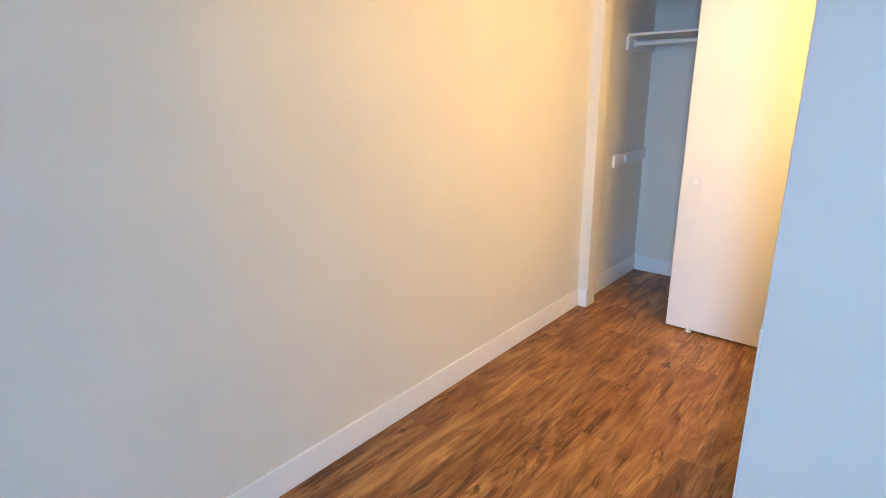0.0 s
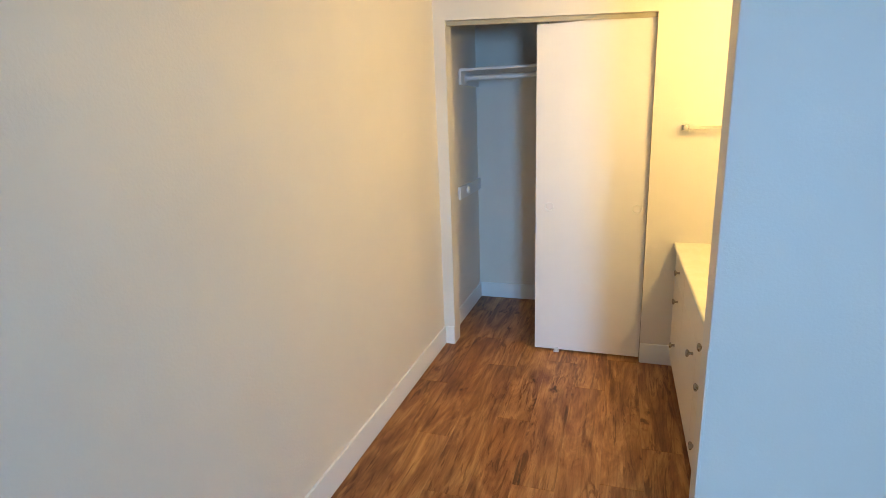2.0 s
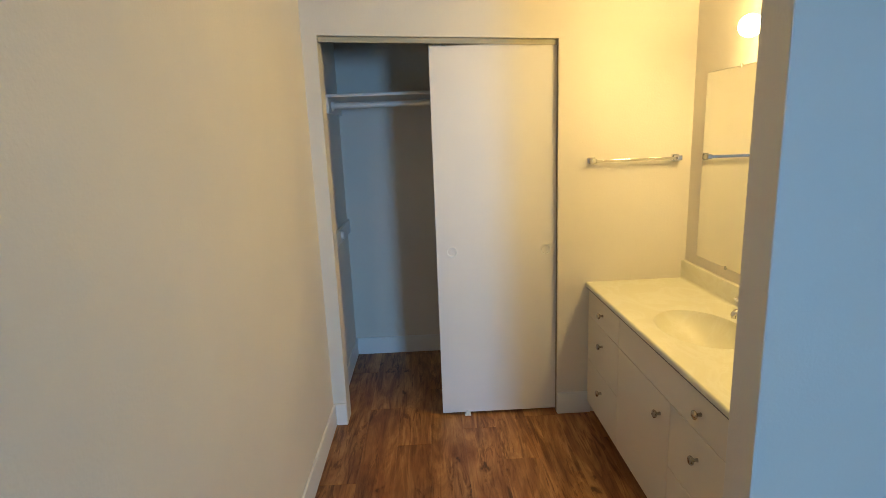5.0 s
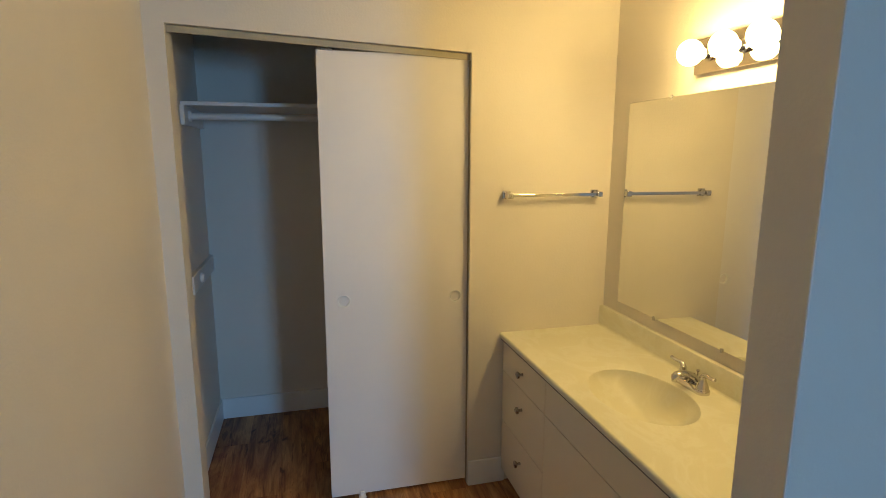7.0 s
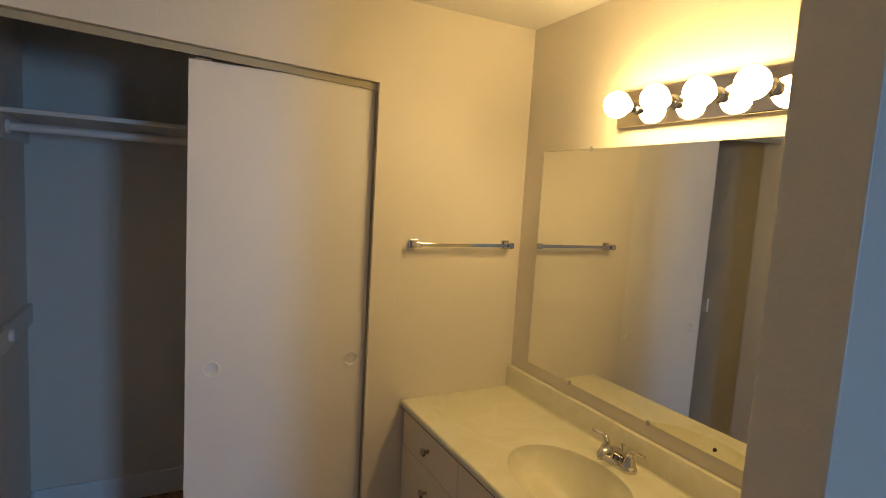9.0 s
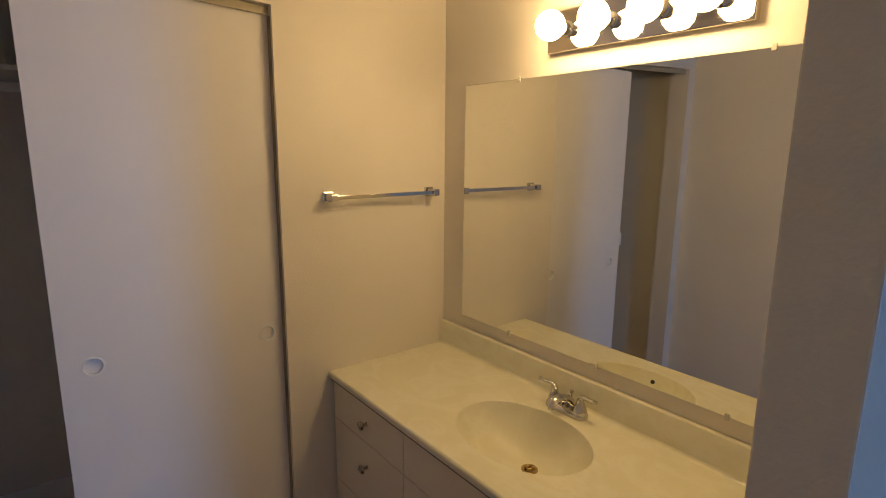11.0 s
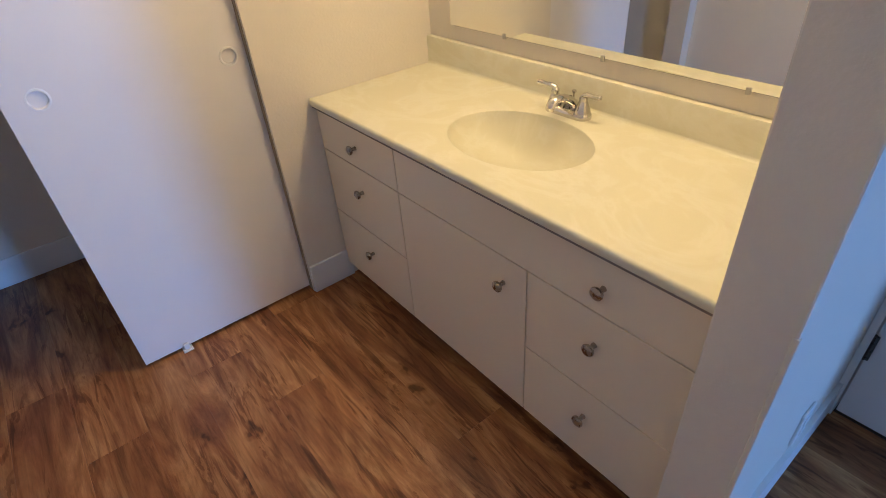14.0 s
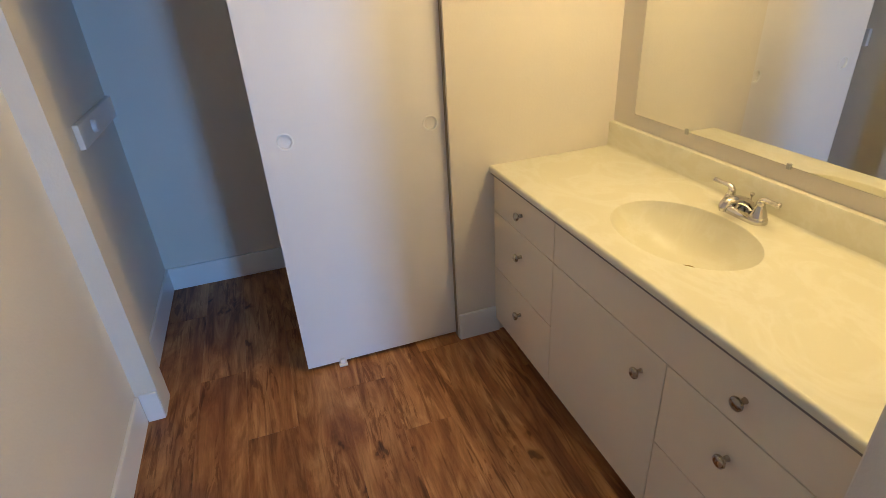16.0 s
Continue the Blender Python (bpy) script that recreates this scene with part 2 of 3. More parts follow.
thing("wall_west", box(-WT, 0, BED_Y - WT, CLOSET_Y + WT, -0.1, CEIL_Z + 0.1), WALL, "long cream painted wall with orange-peel texture", "wall", "structure")
thing("wall_closet_front", prism([(0, 0), (OPEN_L, 0), (OPEN_L, HEAD_L), (OPEN_R, HEAD_R), (OPEN_R, 0), (VAN_X, 0), (VAN_X, CEIL_Z), (0, CEIL_Z)], "y", 0, WT),
      WALL, "cream painted wall with an open closet doorway", "wall", "structure")
thing("wall_closet_back", box(0, 1.46, CLOSET_Y, CLOSET_Y + WT, -0.1, CEIL_Z + 0.1), WALL, "painted back wall inside the closet", "wall", "structure")
thing("wall_closet_side", box(1.46, 1.46 + WT, WT + 0.002, CLOSET_Y + WT, -0.1, CEIL_Z + 0.1), WALL, "painted side wall inside the closet", "wall", "structure")
thing("wall_mirror", box(VAN_X, VAN_X + WT, VAN_Y, WT, -0.1, CEIL_Z + 0.1), WALL, "cream textured wall behind the mirror and vanity", "wall", "structure")
thing("wall_partition", plan([(PART_X, VAN_Y), (PART_X, PART_Y), (RIGHT_X + WT, face_y(RIGHT_X + WT)), (RIGHT_X + WT, VAN_Y)], 0, CEIL_Z, 0.004), WALL, "short partition wall beside the vanity, with textured paint", "wall", "structure")
part("corner_bead", box(PART_X - 0.0022, PART_X + 0.008, PART_Y - 0.0025, PART_Y + 0.008, 0.001, 0.817, 0.0021), WALL, bpy.data.objects["wall_partition"], "chipped plaster corner bead")
DOOR_Y0, DOOR_Y1, DOOR_H = -2.351, -1.5885, 2.04
thing("wall_east", prism([(JOG_Y, 0), (DOOR_Y0, 0), (DOOR_Y0, DOOR_H), (DOOR_Y1, DOOR_H), (DOOR_Y1, CEIL_Z), (JOG_Y, CEIL_Z)], "x", RIGHT_X, RIGHT_X + WT),
      WALL, "painted wall around a closed door", "wall", "structure")
thing("wall_jog", box(RIGHT_X + 0.001, FAR_X, JOG_Y, JOG_Y + WT, 0, CEIL_Z), WALL, "plain painted bedroom wall", "wall", "structure")
thing("wall_bedroom_side", box(FAR_X, FAR_X + WT, BED_Y - WT, JOG_Y + WT, -0.1, CEIL_Z + 0.1), WALL, "plain painted bedroom side wall", "wall", "structure")
X0, X1, Z0, Z1 = WINDOW
thing("wall_window", joined(box(0, X0, BED_Y - WT, BED_Y, -0.1, CEIL_Z + 0.1), box(X1, FAR_X, BED_Y - WT, BED_Y, -0.1, CEIL_Z + 0.1),
                           box(X0, X1, BED_Y - WT, BED_Y, -0.1, Z0), box(X0, X1, BED_Y - WT, BED_Y, Z1, CEIL_Z + 0.1)), WALL, "plain painted bedroom wall with a window", "wall", "structure")
thing("ceiling", box(-WT, FAR_X + WT, BED_Y - WT, CLOSET_Y + WT, CEIL_Z, CEIL_Z + 0.1), CEIL, "white textured ceiling", "ceiling", "structure")

win = base("window_1", ((X0 + X1) / 2, BED_Y - 0.06, Z0), "white framed bedroom window letting in daylight", "window", kind="structure")
part("window_frame", joined(box(X0, X0 + 0.05, BED_Y - 0.10, BED_Y - 0.04, Z0, Z1), box(X1 - 0.05, X1, BED_Y - 0.10, BED_Y - 0.04, Z0, Z1),
                            box(X0 + 0.05, X1 - 0.05, BED_Y - 0.10, BED_Y - 0.04, Z0, Z0 + 0.05), box(X0 + 0.05, X1 - 0.05, BED_Y - 0.10, BED_Y - 0.04, Z1 - 0.05, Z1)), TRIM, win)
pane = part("pane", box(X0 + 0.05, X1 - 0.05, BED_Y - 0.075, BED_Y - 0.069, Z0 + 0.05, Z1 - 0.05), GLASS, win)
pane.visible_shadow = False


# ---- baseboards ----
def board(x0, x1, y0, y1, h=0.13):
    return box(x0, x1, y0, y1, 0.001, h, 0.003, 2)


BT = 0.013
for bm_, lab in (
    (board(0, BT, BED_Y + 0.001, -BT - 0.001), "white painted baseboard along the long wall"),
    (board(BT, OPEN_L - 0.001, -BT, -0.0005), "short white baseboard beside the closet doorway"),
    (board(OPEN_R + 0.001, 1.47, -BT, -0.0005), "short white baseboard between closet and vanity"),
    (board(0.0005, BT, WT + 0.004, CLOSET_Y - BT), "white baseboard along the closet side"),
    (board(0.0005, 1.459, CLOSET_Y - BT, CLOSET_Y - 0.0005), "white baseboard along the closet back"),
    (plan([(PART_X + 0.003, PART_Y - 0.0003), (PART_X + 0.003, PART_Y - BT), (RIGHT_X - 0.007, face_y(RIGHT_X) - BT), (RIGHT_X - 0.007, face_y(RIGHT_X) - 0.0005)], 0.001, 0.13, 0.002), "white baseboard on the partition wall"),
    (board(RIGHT_X - BT, RIGHT_X - 0.0005, JOG_Y + 0.002, DOOR_Y0 - 0.06), "white baseboard beside the door"),
    (board(RIGHT_X + 0.002, FAR_X - 0.002, JOG_Y - BT, JOG_Y - 0.0005), "white bedroom baseboard"),
):
    thing("baseboard", bm_, TRIM, lab, "baseboard", "structure")

# ---- room door beside the partition ----
rd = base("door_1", (RIGHT_X + 0.03, (DOOR_Y0 + DOOR_Y1) / 2, 0), "closed pale grey-white flush room door in its frame", "door", kind="structure")
slab = part("door_panel", box(RIGHT_X + 0.012, RIGHT_X + 0.047, DOOR_Y0 + 0.022, DOOR_Y1 - 0.022, 0.012, DOOR_H - 0.022, 0.002), DOOR, rd)
part("door_frame", joined(box(RIGHT_X - 0.006, RIGHT_X + 0.1, DOOR_Y1 - 0.018, DOOR_Y1, 0.001, DOOR_H), box(RIGHT_X - 0.006, RIGHT_X + 0.1, DOOR_Y0, DOOR_Y0 + 0.018, 0.001, DOOR_H),
                          box(RIGHT_X - 0.006, RIGHT_X + 0.1, DOOR_Y0 + 0.018, DOOR_Y1 - 0.018, DOOR_H - 0.018, DOOR_H)), TRIM, rd)
for z in (0.23, 1.0, 1.72):
    part("hinge", moved(joined(lathe([(0.0, -0.046), (0.006, -0.044), (0.006, 0.044), (0.0, 0.046)], 12), box(-0.004, 0.004, -0.012, 0.0, -0.042, 0.042)), pose(RIGHT_X + 0.002, DOOR_Y1 - 0.019, z + 0.05)), STEEL, rd, "dark metal hinge", True)

# outlet cover low on the partition
OX, OY, turn = 1.835, face_y(1.835), math.degrees(math.atan(SKEW))
outlet = base("outlet_cover", (OX, OY, 0.24), "white plastic outlet cover plate on the partition wall", "outlet")
part("cover_plate", moved(box(-0.035, 0.035, -0.007, -0.0005, 0.17, 0.285, 0.002), pose(OX, OY, 0, 0, 0, turn)), TRIM, outlet)
for z in (0.197, 0.233):
    part("socket", moved(box(-0.014, 0.014, -0.0095, -0.0065, z, z + 0.026, 0.002), pose(OX, OY, 0, 0, 0, turn)), SHELF, outlet)

# ---- closet ----
# added strip whose dark colour draws the shaded gap beside the sliding door
thing("jamb_strip", box(OPEN_R - 0.0022, OPEN_R - 0.0002, 0.014, 0.118, 0.002, HEAD_R - 0.030, 0.0006, 1), JAMB_SHADE, "taupe strip lining the closet jamb, darkened for the shaded door gap", "jamb strip")
rail = thing("closet_track", prism([(OPEN_L + 0.001, HEAD_L - 0.028), (OPEN_R - 0.001, HEAD_R - 0.028), (OPEN_R - 0.001, HEAD_R - 0.004), (OPEN_L + 0.001, HEAD_L - 0.004)], "y", 0.022, 0.027),
             TRACK, "taupe painted metal sliding door track under the header", "door track")
part("track_channel", prism([(OPEN_L + 0.001, HEAD_L - 0.007), (OPEN_R - 0.001, HEAD_R - 0.007), (OPEN_R - 0.001, HEAD_R - 0.001), (OPEN_L + 0.001, HEAD_L - 0.001)], "y", 0.0275, 0.105), TRACK, rail)


def sliding_door():
    """Flush white slab, hung a touch out of plumb, with two round finger pulls."""
    x0, x1, y0, y1, z0, z1 = 0.622, 1.2782, 0.036, 0.070, 0.016, 2.039
    d = base("sliding_door", ((x0 + x1) / 2, 0.052, z0), "white painted flush sliding closet door, half open, with round finger pulls", "door")
    tilt = pose(x1, 0, z0) @ Matrix.Rotation(radians(0.1), 4, "Y") @ pose(-x1, 0, -z0)
    holes = ((0.706, 0.972), (1.222, 0.966))
    bm = bmesh.new()
    # front face with round recesses cut as rings, the rest of the slab behind it
    r, seg, deep = 0.0265, 32, 0.009
    for (cx, cz), (a, c) in zip(holes, ((x0, 0.969), (0.969, x1))):
        outer, mid, inner = [], [], []
        corner = [math.atan2(z - cz, x - cx) for x in (a, c) for z in (z0, z1)]
        ang = sorted([2 * math.pi * i / seg - math.pi for i in range(seg)] + corner)
        for t in ang:
            ct, st = math.cos(t), math.sin(t)
            k = min(((c if ct > 0 else a) - cx) / ct if abs(ct) > 1e-9 else 1e9, ((z1 if st > 0 else z0) - cz) / st if abs(st) > 1e-9 else 1e9)
            outer.append(bm.verts.new((cx + k * ct, y0, cz + k * st)))
            mid.append(bm.verts.new((cx + r * ct, y0, cz + r * st)))
            inner.append(bm.verts.new((cx + r * 0.97 * ct, y0 + deep, cz + r * 0.97 * st)))
        m = len(ang)
        for i in range(m):
            j = (i + 1) % m
            bm.faces.new((outer[i], outer[j], mid[j], mid[i]))
            bm.faces.new((mid[i], mid[j], inner[j], inner[i]))
        bm.faces.new(inner)
    bmesh.ops.recalc_face_normals(bm, faces=bm.faces)
    shell = bmesh.new()
    vs = [shell.verts.new(p) for p in ((x0, y0, z0), (x1, y0, z0), (x1, y0, z1), (x0, y0, z1), (x0, y1, z0), (x1, y1, z0), (x1, y1, z1), (x0, y1, z1))]
    for f in ((4, 5, 6, 7), (0, 1, 5, 4), (1, 2, 6, 5), (2, 3, 7, 6), (3, 0, 4, 7)):
        shell.faces.new([vs[i] for i in f])
    bmesh.ops.recalc_face_normals(shell, faces=shell.faces)
    part("door_panel", moved(joined(bm, shell), tilt), DOOR, d)
    for cx, cz in holes:
        ring = lathe([(r + 0.0035, 0.0), (r + 0.003, 0.0018), (r - 0.001, 0.0022), (r - 0.0035, 0.0), (r - 0.004, -0.008), (r - 0.0005, -0.0085), (r + 0.0035, 0.0)], 32, False)
        part("finger_pull", moved(ring, tilt @ pose(cx, y0, cz, 90, 0, 0)), TRIM, d, "painted-over round recessed pull", True)
    hanger = box(x0 + 0.02, x0 + 0.07, y1 - 0.030, y1 - 0.026, z1 - 0.002, z1 + 0.010, 0.001)
    part("roller_hanger", moved(hanger, tilt), CHROME, d, "metal roller hanger")
    return d


sliding_door()
guide = base("floor_guide", (0.765, 0.045, 0), "small white plastic door guide on the floor", "door guide")
part("foot", box(0.748, 0.783, 0.012, 0.085, 0.0035, 0.010, 0.002), TRIM, guide)
part("prong", box(0.755, 0.776, 0.020, 0.031, 0.0095, 0.034, 0.003), TRIM, guide)


def cleat(z, y0, name, label):
    return thing(name, box(0.0005, 0.021, y0, CLOSET_Y - 0.0005, z, z + 0.092, 0.003), SHELF, label, "cleat")


up = cleat(1.757, 0.52, "shelf_cleat", "white painted board cleat holding the closet shelf")
low = cleat(0.944, 0.43, "rod_cleat", "white painted empty rod cleat low on the closet side wall")
part("rod_socket", moved(lathe([(0.0, 0.0), (0.026, 0.0), (0.026, 0.006), (0.021, 0.016), (0.014, 0.018), (0.0, 0.018)], 24), pose(0.021, 0.61, 0.992, 0, 90, 0)), TRIM, low, "round white rod socket", True)
shelf = thing("closet_shelf", box(0.001, 1.458, 0.545, CLOSET_Y - 0.001, 1.8495, 1.868, 0.002), SHELF, "white painted closet shelf board across the back", "shelf")
rod = base("closet_rod", (0.7, 0.63, 1.80), "white painted wooden hanging rod under the closet shelf", "closet rod")
part("rod", moved(lathe([(0.0165, 0.0), (0.0165, 1.43)], 20), pose(0.024, 0.63, 1.803, 0, 90, 0)), SHELF, rod, "", True)
for x, a in ((0.0212, 90), (1.459, -90)):
    part("rod_socket", moved(lathe([(0.0, 0.0), (0.027, 0.0), (0.027, 0.008), (0.021, 0.014), (0.0, 0.014)], 20), pose(x, 0.63, 1.803, 0, a, 0)), TRIM, rod, "", True)

# ---- vanity ----
FACE, CAB_B, CAB_T = 1.453, 0.072, 0.742
cab = base("vanity_cabinet", (1.72, VAN_Y / 2, 0), "off-white flush laminate vanity cabinet with drawers and round knobs", "cabinet")
part("body", box(FACE + 0.021, VAN_X - 0.002, VAN_Y + 0.002, -0.002, CAB_B, 0.632), LAMINATE, cab)
# dark sheet behind the fronts, its colour standing in for shade in their joints
part("gap_shade_sheet", box(FACE + 0.0185, FACE + 0.0205, VAN_Y + 0.003, -0.003, CAB_B + 0.004, 0.739), CABINET_DARK, cab, "dark sheet standing in for shade between the drawer fronts")
# solid dark strip painting the line of shade below the counter nose
part("gap_shade_strip", box(1.4415, FACE + 0.02, VAN_Y + 0.003, -0.003, 0.7465, 0.7525), CABINET_DARK, cab, "dark strip standing in for shade under the countertop")
part("toe_kick", box(FACE + 0.075, FACE + 0.09, VAN_Y + 0.002, -0.002, 0.004, CAB_B - 0.001), CABINET_DARK, cab, "dark recessed toe kick")


def front(name, ya, yb, za, zb, knobs=(), label=""):
    g = 0.0016
    p = part(name, box(FACE, FACE + 0.018, yb + g, ya - g, za + g, zb - g, 0.0012, 1), LAMINATE, cab, label)
    for y, z in knobs:
        prof = [(0.0, 0.0), (0.0075, 0.0), (0.0065, 0.004), (0.0055, 0.011), (0.0075, 0.015), (0.0145, 0.019), (0.0165, 0.023), (0.0155, 0.027), (0.010, 0.0305), (0.0, 0.0315)]
        part("knob", moved(lathe(prof, 24), pose(FACE, y, z, 0, -90, 0)), NICKEL, p, "round satin nickel knob", True)
    return p


C1, C2, S1, S2 = -0.477, -1.021, 0.592, 0.335
front("drawer_front", -0.004, C1, S1, CAB_T, [(-0.248, 0.667)])
front("drawer_front", -0.004, C1, S2, S1, [(-0.248, 0.5)])
front("drawer_front", -0.004, C1, CAB_B, S2, [(-0.248, 0.239)])
front("apron_front", C1, VAN_Y + 0.006, S1, CAB_T, [(-1.236, 0.667)], "wide off-white laminate front panel")
front("cabinet_door", C1, C2, CAB_B, S1, [(-0.94, 0.508)])
front("drawer_front", C2, VAN_Y + 0.006, S2, S1, [(-1.232, 0.498)])
front("drawer_front", C2, VAN_Y + 0.006, CAB_B, S2, [(-1.228, 0.239)])


def counter():
    """Cast top with an oval bowl, rolled front edge and backsplash in one piece."""
    top, x0, x1, y0, y1 = 0.780, 1.445, VAN_X - 0.022, VAN_Y + 0.001, -0.001
    cx, cy, ax, ay = 1.69, -0.753, 0.165, 0.227
    bm = bmesh.new()
    corner = [math.atan2(y - cy, x - cx) for x in (x0, x1) for y in (y0, y1)]
    ang = sorted([2 * math.pi * i / 96 - math.pi for i in range(96)] + corner)
    rings = []
    edge = []
    for t in ang:
        ct, st = math.cos(t), math.sin(t)
        k = min(((x1 if ct > 0 else x0) - cx) / ct if abs(ct) > 1e-9 else 1e9, ((y1 if st > 0 else y0) - cy) / st if abs(st) > 1e-9 else 1e9)
        edge.append(bm.verts.new((cx + k * ct, cy + k * st, top)))
    rings.append(edge)
    # (scale of the oval, drop below the top, shift of the centre to the back)
    bowl = [(1.03, 0.0, 0), (1.012, 0.0003, 0), (1.004, 0.0013, 0), (1.0, 0.0040, 0)]
    bowl += [(k, 0.004 + 0.134 * (1 - k * k) ** 0.68, 0.055 * (1 - k) ** 1.5) for k in (0.985, 0.965, 0.94, 0.9, 0.85, 0.79, 0.72, 0.64, 0.55, 0.45, 0.35, 0.25, 0.16, 0.12)]
    for s, drop, back in bowl:
        rad = [1 / math.hypot(math.cos(t) / ax, math.sin(t) / ay) for t in ang]
        rings.append([bm.verts.new((cx + back + s * r * math.cos(t), cy + s * r * math.sin(t), top - drop)) for t, r in zip(ang, rad)])
    m = len(ang)
    for a, c in zip(rings, rings[1:]):
        for i in range(m):
            bm.faces.new((a[i], a[(i + 1) % m], c[(i + 1) % m], c[i]))
    bmesh.ops.recalc_face_normals(bm, faces=bm.faces)
    if sum(f.normal.z for f in bm.faces) < 0:
        bmesh.ops.reverse_faces(bm, faces=bm.faces)
    # rolled nose with a small drip edge
    nose = [(x0, top)] + [(x0 - 0.0095 * math.sin(a), top - 0.0095 + 0.0095 * math.cos(a)) for a in (0.2, 0.4, 0.6, 0.8, 1.0, 1.2, 1.4, 1.57)] + [(x0 - 0.0095, 0.760), (x0 - 0.008, 0.756), (x0 - 0.004, 0.753), (x0 + 0.02, 0.753), (x0 + 0.02, 0.775)]
    lip = prism(nose, "y", y0, y1)
    under = box(1.476, 1.50, y0, y1, 0.7405, 0.772)
    s0 = VAN_X - 0.0215
    spl = [(s0, 0.7805), (s0, 0.8755), (s0 + 0.0015, 0.879), (s0 + 0.004, 0.880), (VAN_X - 0.001, 0.880), (VAN_X - 0.001, 0.7405), (s0, 0.7405)]
    back = prism(spl, "y", y0, y1)
    fillet = prism([(s0 - 0.010, top + 0.0004), (s0 - 0.004, top + 0.002), (s0 - 0.0012, top + 0.005), (s0 + 0.0005, top + 0.012), (s0 + 0.0005, top + 0.0004)], "y", y0, y1)
    ob = thing("countertop", joined(bm, lip, under, back, fillet), MARBLE, "cream cultured marble vanity top with an oval sink and backsplash", "countertop", smooth=True)
    zc = top - 0.1355
    dx = cx + 0.045
    part("drain_ring", moved(lathe([(0.0, -0.012), (0.016, -0.012), (0.0175, -0.002), (0.021, 0.001), (0.026, 0.001), (0.027, -0.003), (0.0, -0.016)], 28), pose(dx, cy, zc)), BRASS, ob, "tarnished brass drain", True)
    part("drain_cross", moved(joined(box(-0.017, 0.017, -0.002, 0.002, -0.006, -0.002), box(-0.002, 0.002, -0.017, 0.017, -0.0055, -0.0025)), pose(dx, cy, zc)), BRASS, ob)
    part("overflow_hole", moved(lathe([(0.0, 0.0), (0.008, 0.0), (0.0085, 0.0015), (0.0, 0.0016)], 16), pose(cx - ax * 0.93, cy, top - 0.0355, 0, 62, 0)), DARK, ob, "dark overflow hole")
    return ob


counter()


def faucet():
    x, y, z = 1.908, -0.746, 0.7805
    f = base("faucet", (x, y, z), "polished chrome two-handle centerset faucet on the vanity top", "faucet")
    plate = bmesh.new()
    k, rows = 40, []
    for s, h in ((1.0, 0.0), (1.0, 0.008), (0.95, 0.014), (0.82, 0.018), (0.55, 0.020)):
        ring = []
        for i in range(k):
            t = 2 * math.pi * i / k
            cy_ = 0.052 * (1 if math.sin(t) > 0 else -1) if abs(math.sin(t)) > 1e-6 else 0
            ring.append(plate.verts.new((x + 0.027 * s * math.cos(t), y + cy_ + 0.027 * s * math.sin(t), z + h)))
        rows.append(ring)
    for a, c in zip(rows, rows[1:]):
        for i in range(k):
            plate.faces.new((a[i], a[(i + 1) % k], c[(i + 1) % k], c[i]))
    plate.faces.new(rows[-1])
    bmesh.ops.recalc_face_normals(plate, faces=plate.faces)
    part("base_plate", plate, CHROME, f, "", True)
    part("spout", sweep([(x + 0.018, y, z + 0.010), (x + 0.010, y, z + 0.030), (x - 0.006, y, z + 0.045), (x - 0.028, y, z + 0.054), (x - 0.050, y, z + 0.058), (x - 0.067, y, z + 0.056), (x - 0.078, y, z + 0.048), (x - 0.082, y, z + 0.039)],
                        [0.025, 0.026, 0.023, 0.0195, 0.0175, 0.0165, 0.0145, 0.011], 20, 0.66), CHROME, f, "", True)
    part("aerator", moved(lathe([(0.0, 0.0), (0.0095, 0.0), (0.010, 0.010), (0.0, 0.011)], 18), pose(x - 0.077, y, z + 0.030)), CHROME, f, "", True)
    part("lift_rod", moved(lathe([(0.0, 0.0), (0.0026, 0.0), (0.0026, 0.040), (0.005, 0.043), (0.0068, 0.047), (0.006, 0.051), (0.0, 0.0525)], 14), pose(x + 0.022, y, z + 0.014)), CHROME, f, "", True)
    for s in (1, -1):
        hy = y + s * 0.052
        hub = part("handle", moved(lathe([(0.0, 0.0), (0.0235, 0.0), (0.0225, 0.007), (0.019, 0.018), (0.0145, 0.030), (0.0115, 0.037), (0.0125, 0.042), (0.011, 0.048), (0.005, 0.0515), (0.0, 0.052)], 22), pose(x, hy, z + 0.015)), CHROME, f, "", True)
        part("lever", sweep([(x + 0.001, hy - s * 0.004, z + 0.058), (x, hy + s * 0.004, z + 0.068), (x - 0.001, hy + s * 0.014, z + 0.072), (x - 0.003, hy + s * 0.032, z + 0.072), (x - 0.005, hy + s * 0.050, z + 0.073), (x - 0.006, hy + s * 0.060, z + 0.074), (x - 0.006, hy + s * 0.063, z + 0.074)],
                            [0.0105, 0.010, 0.0085, 0.0072, 0.008, 0.0088, 0.005], 14, 0.85), CHROME, hub, "", True)
    return f


faucet()

# ---- mirror, light bar, towel bar ----
MY0, MY1, MZ0, MZ1 = -1.372, -0.136, 0.934, 1.845
LEAN = pose(VAN_X - 0.004, MY0, MZ1) @ Matrix.Rotation(radians(0.02), 4, "Z") @ Matrix.Rotation(radians(0.18), 4, "Y") @ pose(-(VAN_X - 0.004), -MY0, -MZ1)  # its foot stands a little off the wall
mir = thing("wall_mirror_glass", moved(box(VAN_X - 0.0072, VAN_X - 0.0042, MY0, MY1, MZ0, MZ1, 0.0008, 1), LEAN), MIRROR, "large frameless wall mirror held by small clips above the vanity", "mirror")
part("backing", moved(box(VAN_X - 0.0041, VAN_X - 0.002, MY0 - 0.0012, MY1 + 0.0012, MZ0 - 0.0012, MZ1 + 0.001), LEAN), DARK, mir)
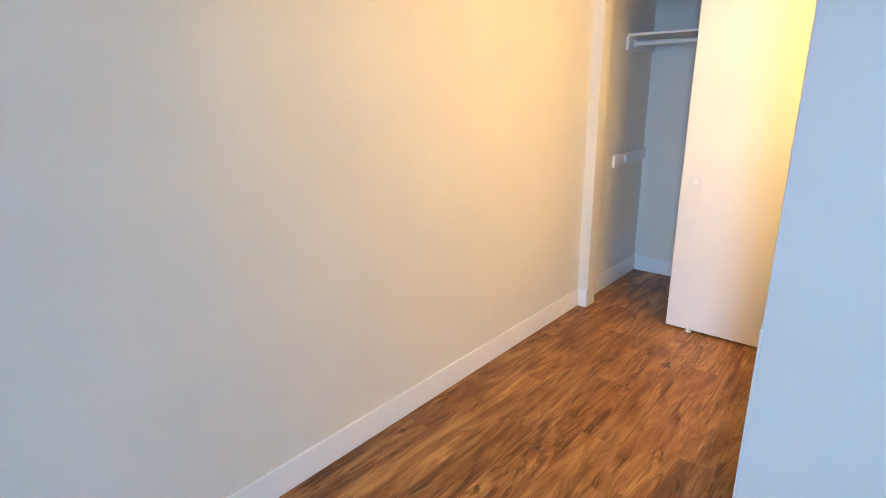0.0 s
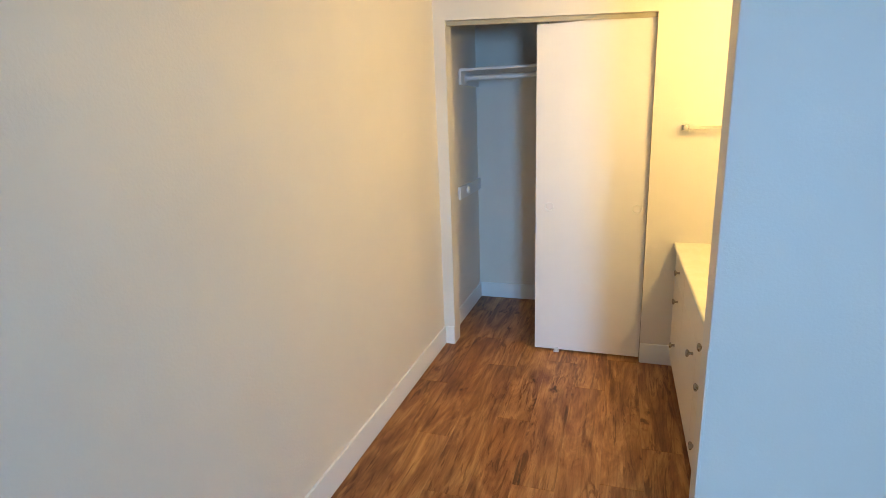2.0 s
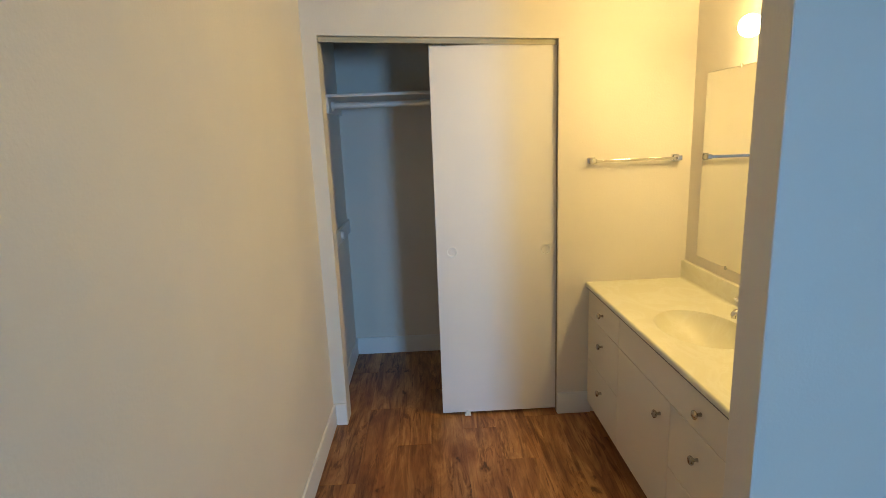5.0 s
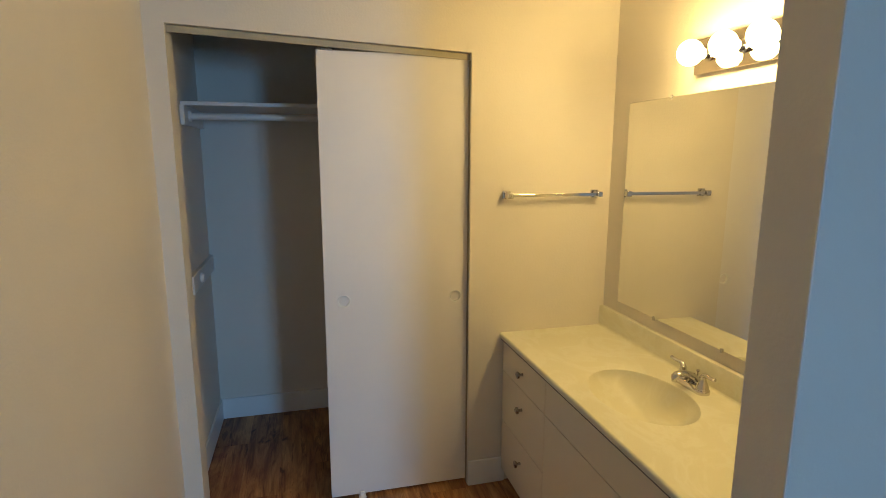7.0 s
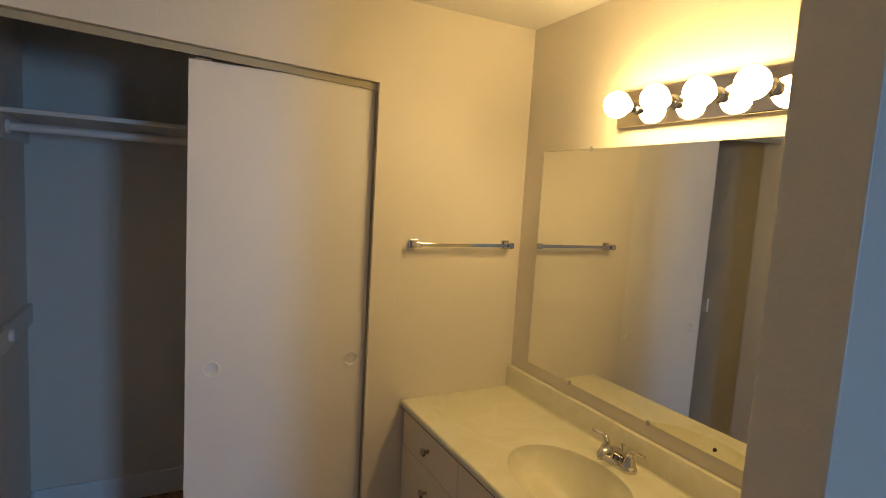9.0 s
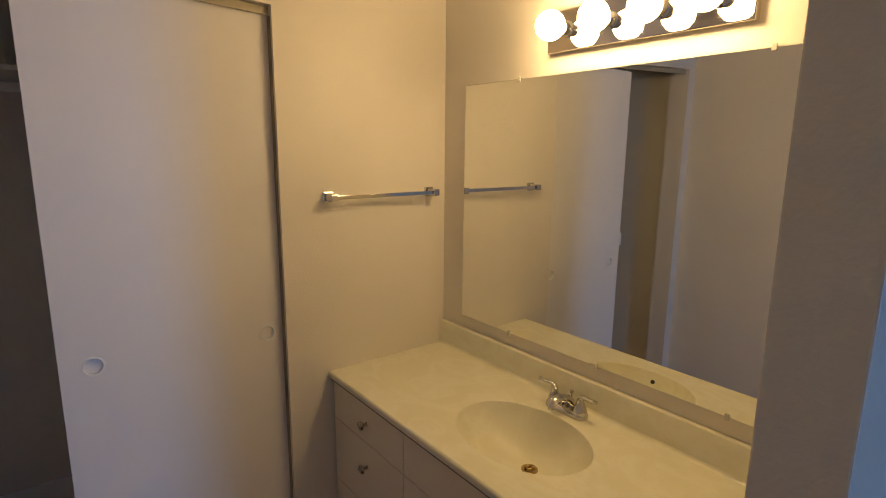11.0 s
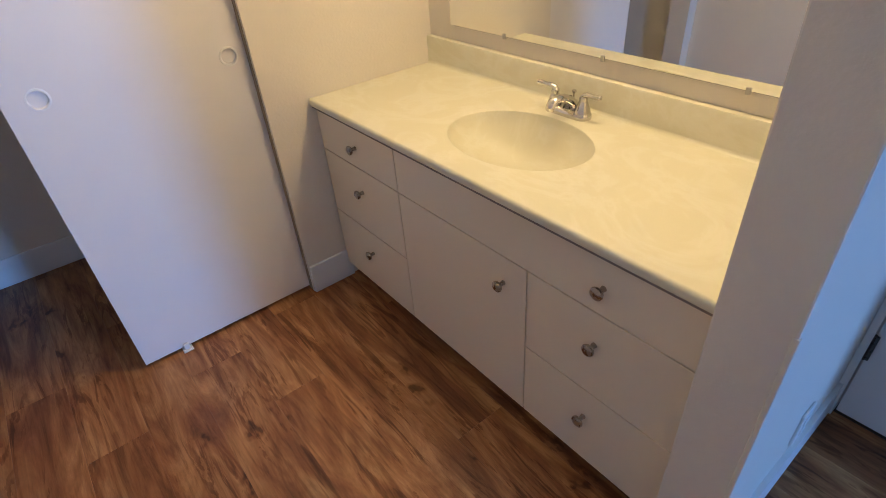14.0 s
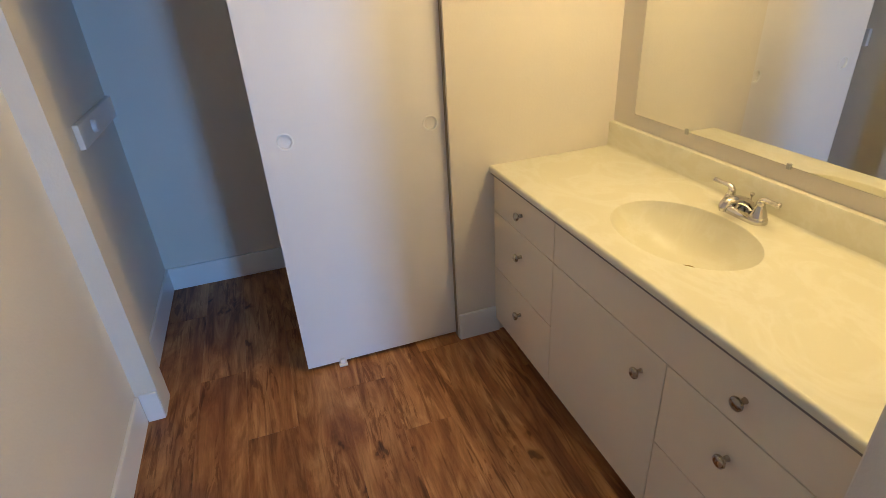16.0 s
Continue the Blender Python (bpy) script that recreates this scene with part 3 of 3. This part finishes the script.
for y, z, s in ((-0.418, MZ1, 1), (-1.213, MZ1, 1), (-0.411, MZ0, -1), (-0.80, MZ0, -1), (-1.205, MZ0, -1)):
    part("mirror_clip", moved(joined(box(VAN_X - 0.0105, VAN_X - 0.0075, y - 0.006, y + 0.006, z - 0.008, z + 0.009, 0.0012), box(VAN_X - 0.0075, VAN_X - 0.0025, y - 0.005, y + 0.005, z + s * 0.005 - 0.0035, z + s * 0.005 + 0.0035, 0.001)), LEAN), CLIP, mir, "clear plastic mirror clip")

bar = base("vanity_light", (VAN_X, -0.862, 1.97), "polished chrome vanity light bar with four lit globe bulbs", "light fixture")
LY0, LY1, LZ0, LZ1 = -1.172, -0.553, 1.908, 2.030
part("back_plate", box(VAN_X - 0.026, VAN_X - 0.0005, LY0, LY1, LZ0, LZ1, 0.004, 2), chrome("plate_chrome", (0.78, 0.72, 0.65), 0.06), bar)
for i in range(4):
    y, z = -0.632 - 0.1533 * i, 1.970
    px = VAN_X - 0.026
    part("socket", moved(lathe([(0.0, 0.0), (0.024, 0.0), (0.024, 0.004), (0.0175, 0.008), (0.0165, 0.024), (0.018, 0.028), (0.0, 0.028)], 24), pose(px, y, z, 0, -90, 0)), CHROME, bar, "", True)
    r, neck = 0.0435, 0.015
    prof = [(neck, 0.0), (neck + 0.001, 0.010)] + [(r * math.sin(a), 0.053 - r * math.cos(a)) for a in [0.42 + (math.pi - 0.42) * k / 14 for k in range(14)]] + [(0.0, 0.053 + r)]
    part("bulb", moved(lathe(prof, 28), pose(px - 0.028, y, z, 0, -90, 0)), BULB, bar, "lit white globe bulb", True)

tb = base("towel_bar", (1.675, -0.03, 1.437), "polished chrome towel bar with square posts on the wall", "towel bar")
for x in (1.452, 1.898):
    p = part("post", joined(box(x - 0.019, x + 0.019, -0.012, -0.0005, 1.418, 1.456, 0.003), box(x - 0.013, x + 0.013, -0.064, -0.012, 1.424, 1.450, 0.003)), CHROME, tb)
part("bar", box(1.4655, 1.8845, -0.055, -0.041, 1.430, 1.444, 0.0015), CHROME, tb)

# ---- floor ----
floor = thing("floor", box(-WT, FAR_X + WT, BED_Y - WT, CLOSET_Y + WT, -0.1, -0.006), SUBFLOOR, "brown wood-look vinyl plank floor", "floor", "structure")
PW, PL = 0.18, 1.22
JOINT = {0: -0.55, 1: 0.15, 2: -0.25, 3: -0.84, 4: -0.117, 5: -0.42, 6: -0.02}
random.seed(4)
plank_meshes = {}


def plank_mesh(w, ln):
    key = (round(w, 3), round(ln, 3))
    if key not in plank_meshes:
        bm = bmesh.new()
        c, zt = 0.0012, 0.0
        lo = [bm.verts.new((x, y, -0.0055)) for x, y in ((0, 0), (w, 0), (w, ln), (0, ln))]
        sh = [bm.verts.new((x, y, zt - 0.0009)) for x, y in ((0, 0), (w, 0), (w, ln), (0, ln))]
        hi = [bm.verts.new((x, y, zt)) for x, y in ((c, c), (w - c, c), (w - c, ln - c), (c, ln - c))]
        for a, d in ((lo, sh), (sh, hi)):
            for i in range(4):
                bm.faces.new((a[i], a[(i + 1) % 4], d[(i + 1) % 4], d[i]))
        bm.faces.new(hi)
        plank_meshes[key] = mesh_of("plank", bm, PLANK)
    return plank_meshes[key]


for k in range(-1, 23):
    xa, xb = max(0.0, 0.01 + PW * k), min(FAR_X, 0.01 + PW * (k + 1))
    if xb - xa < 0.004:
        continue
    y = JOINT.get(k, -PL * random.random()) - PL * 6
    while y < CLOSET_Y:
        ya, yb = max(BED_Y, y), min(CLOSET_Y if xa < 1.46 else 0.0, y + PL)
        if xa >= RIGHT_X:
            yb = min(yb, JOG_Y + 0.05)
        if yb - ya > 0.004:
            ob = new("plank", plank_mesh(xb - xa, yb - ya))
            ob.parent, ob.location = floor, (xa, ya, 0)
        y += PL
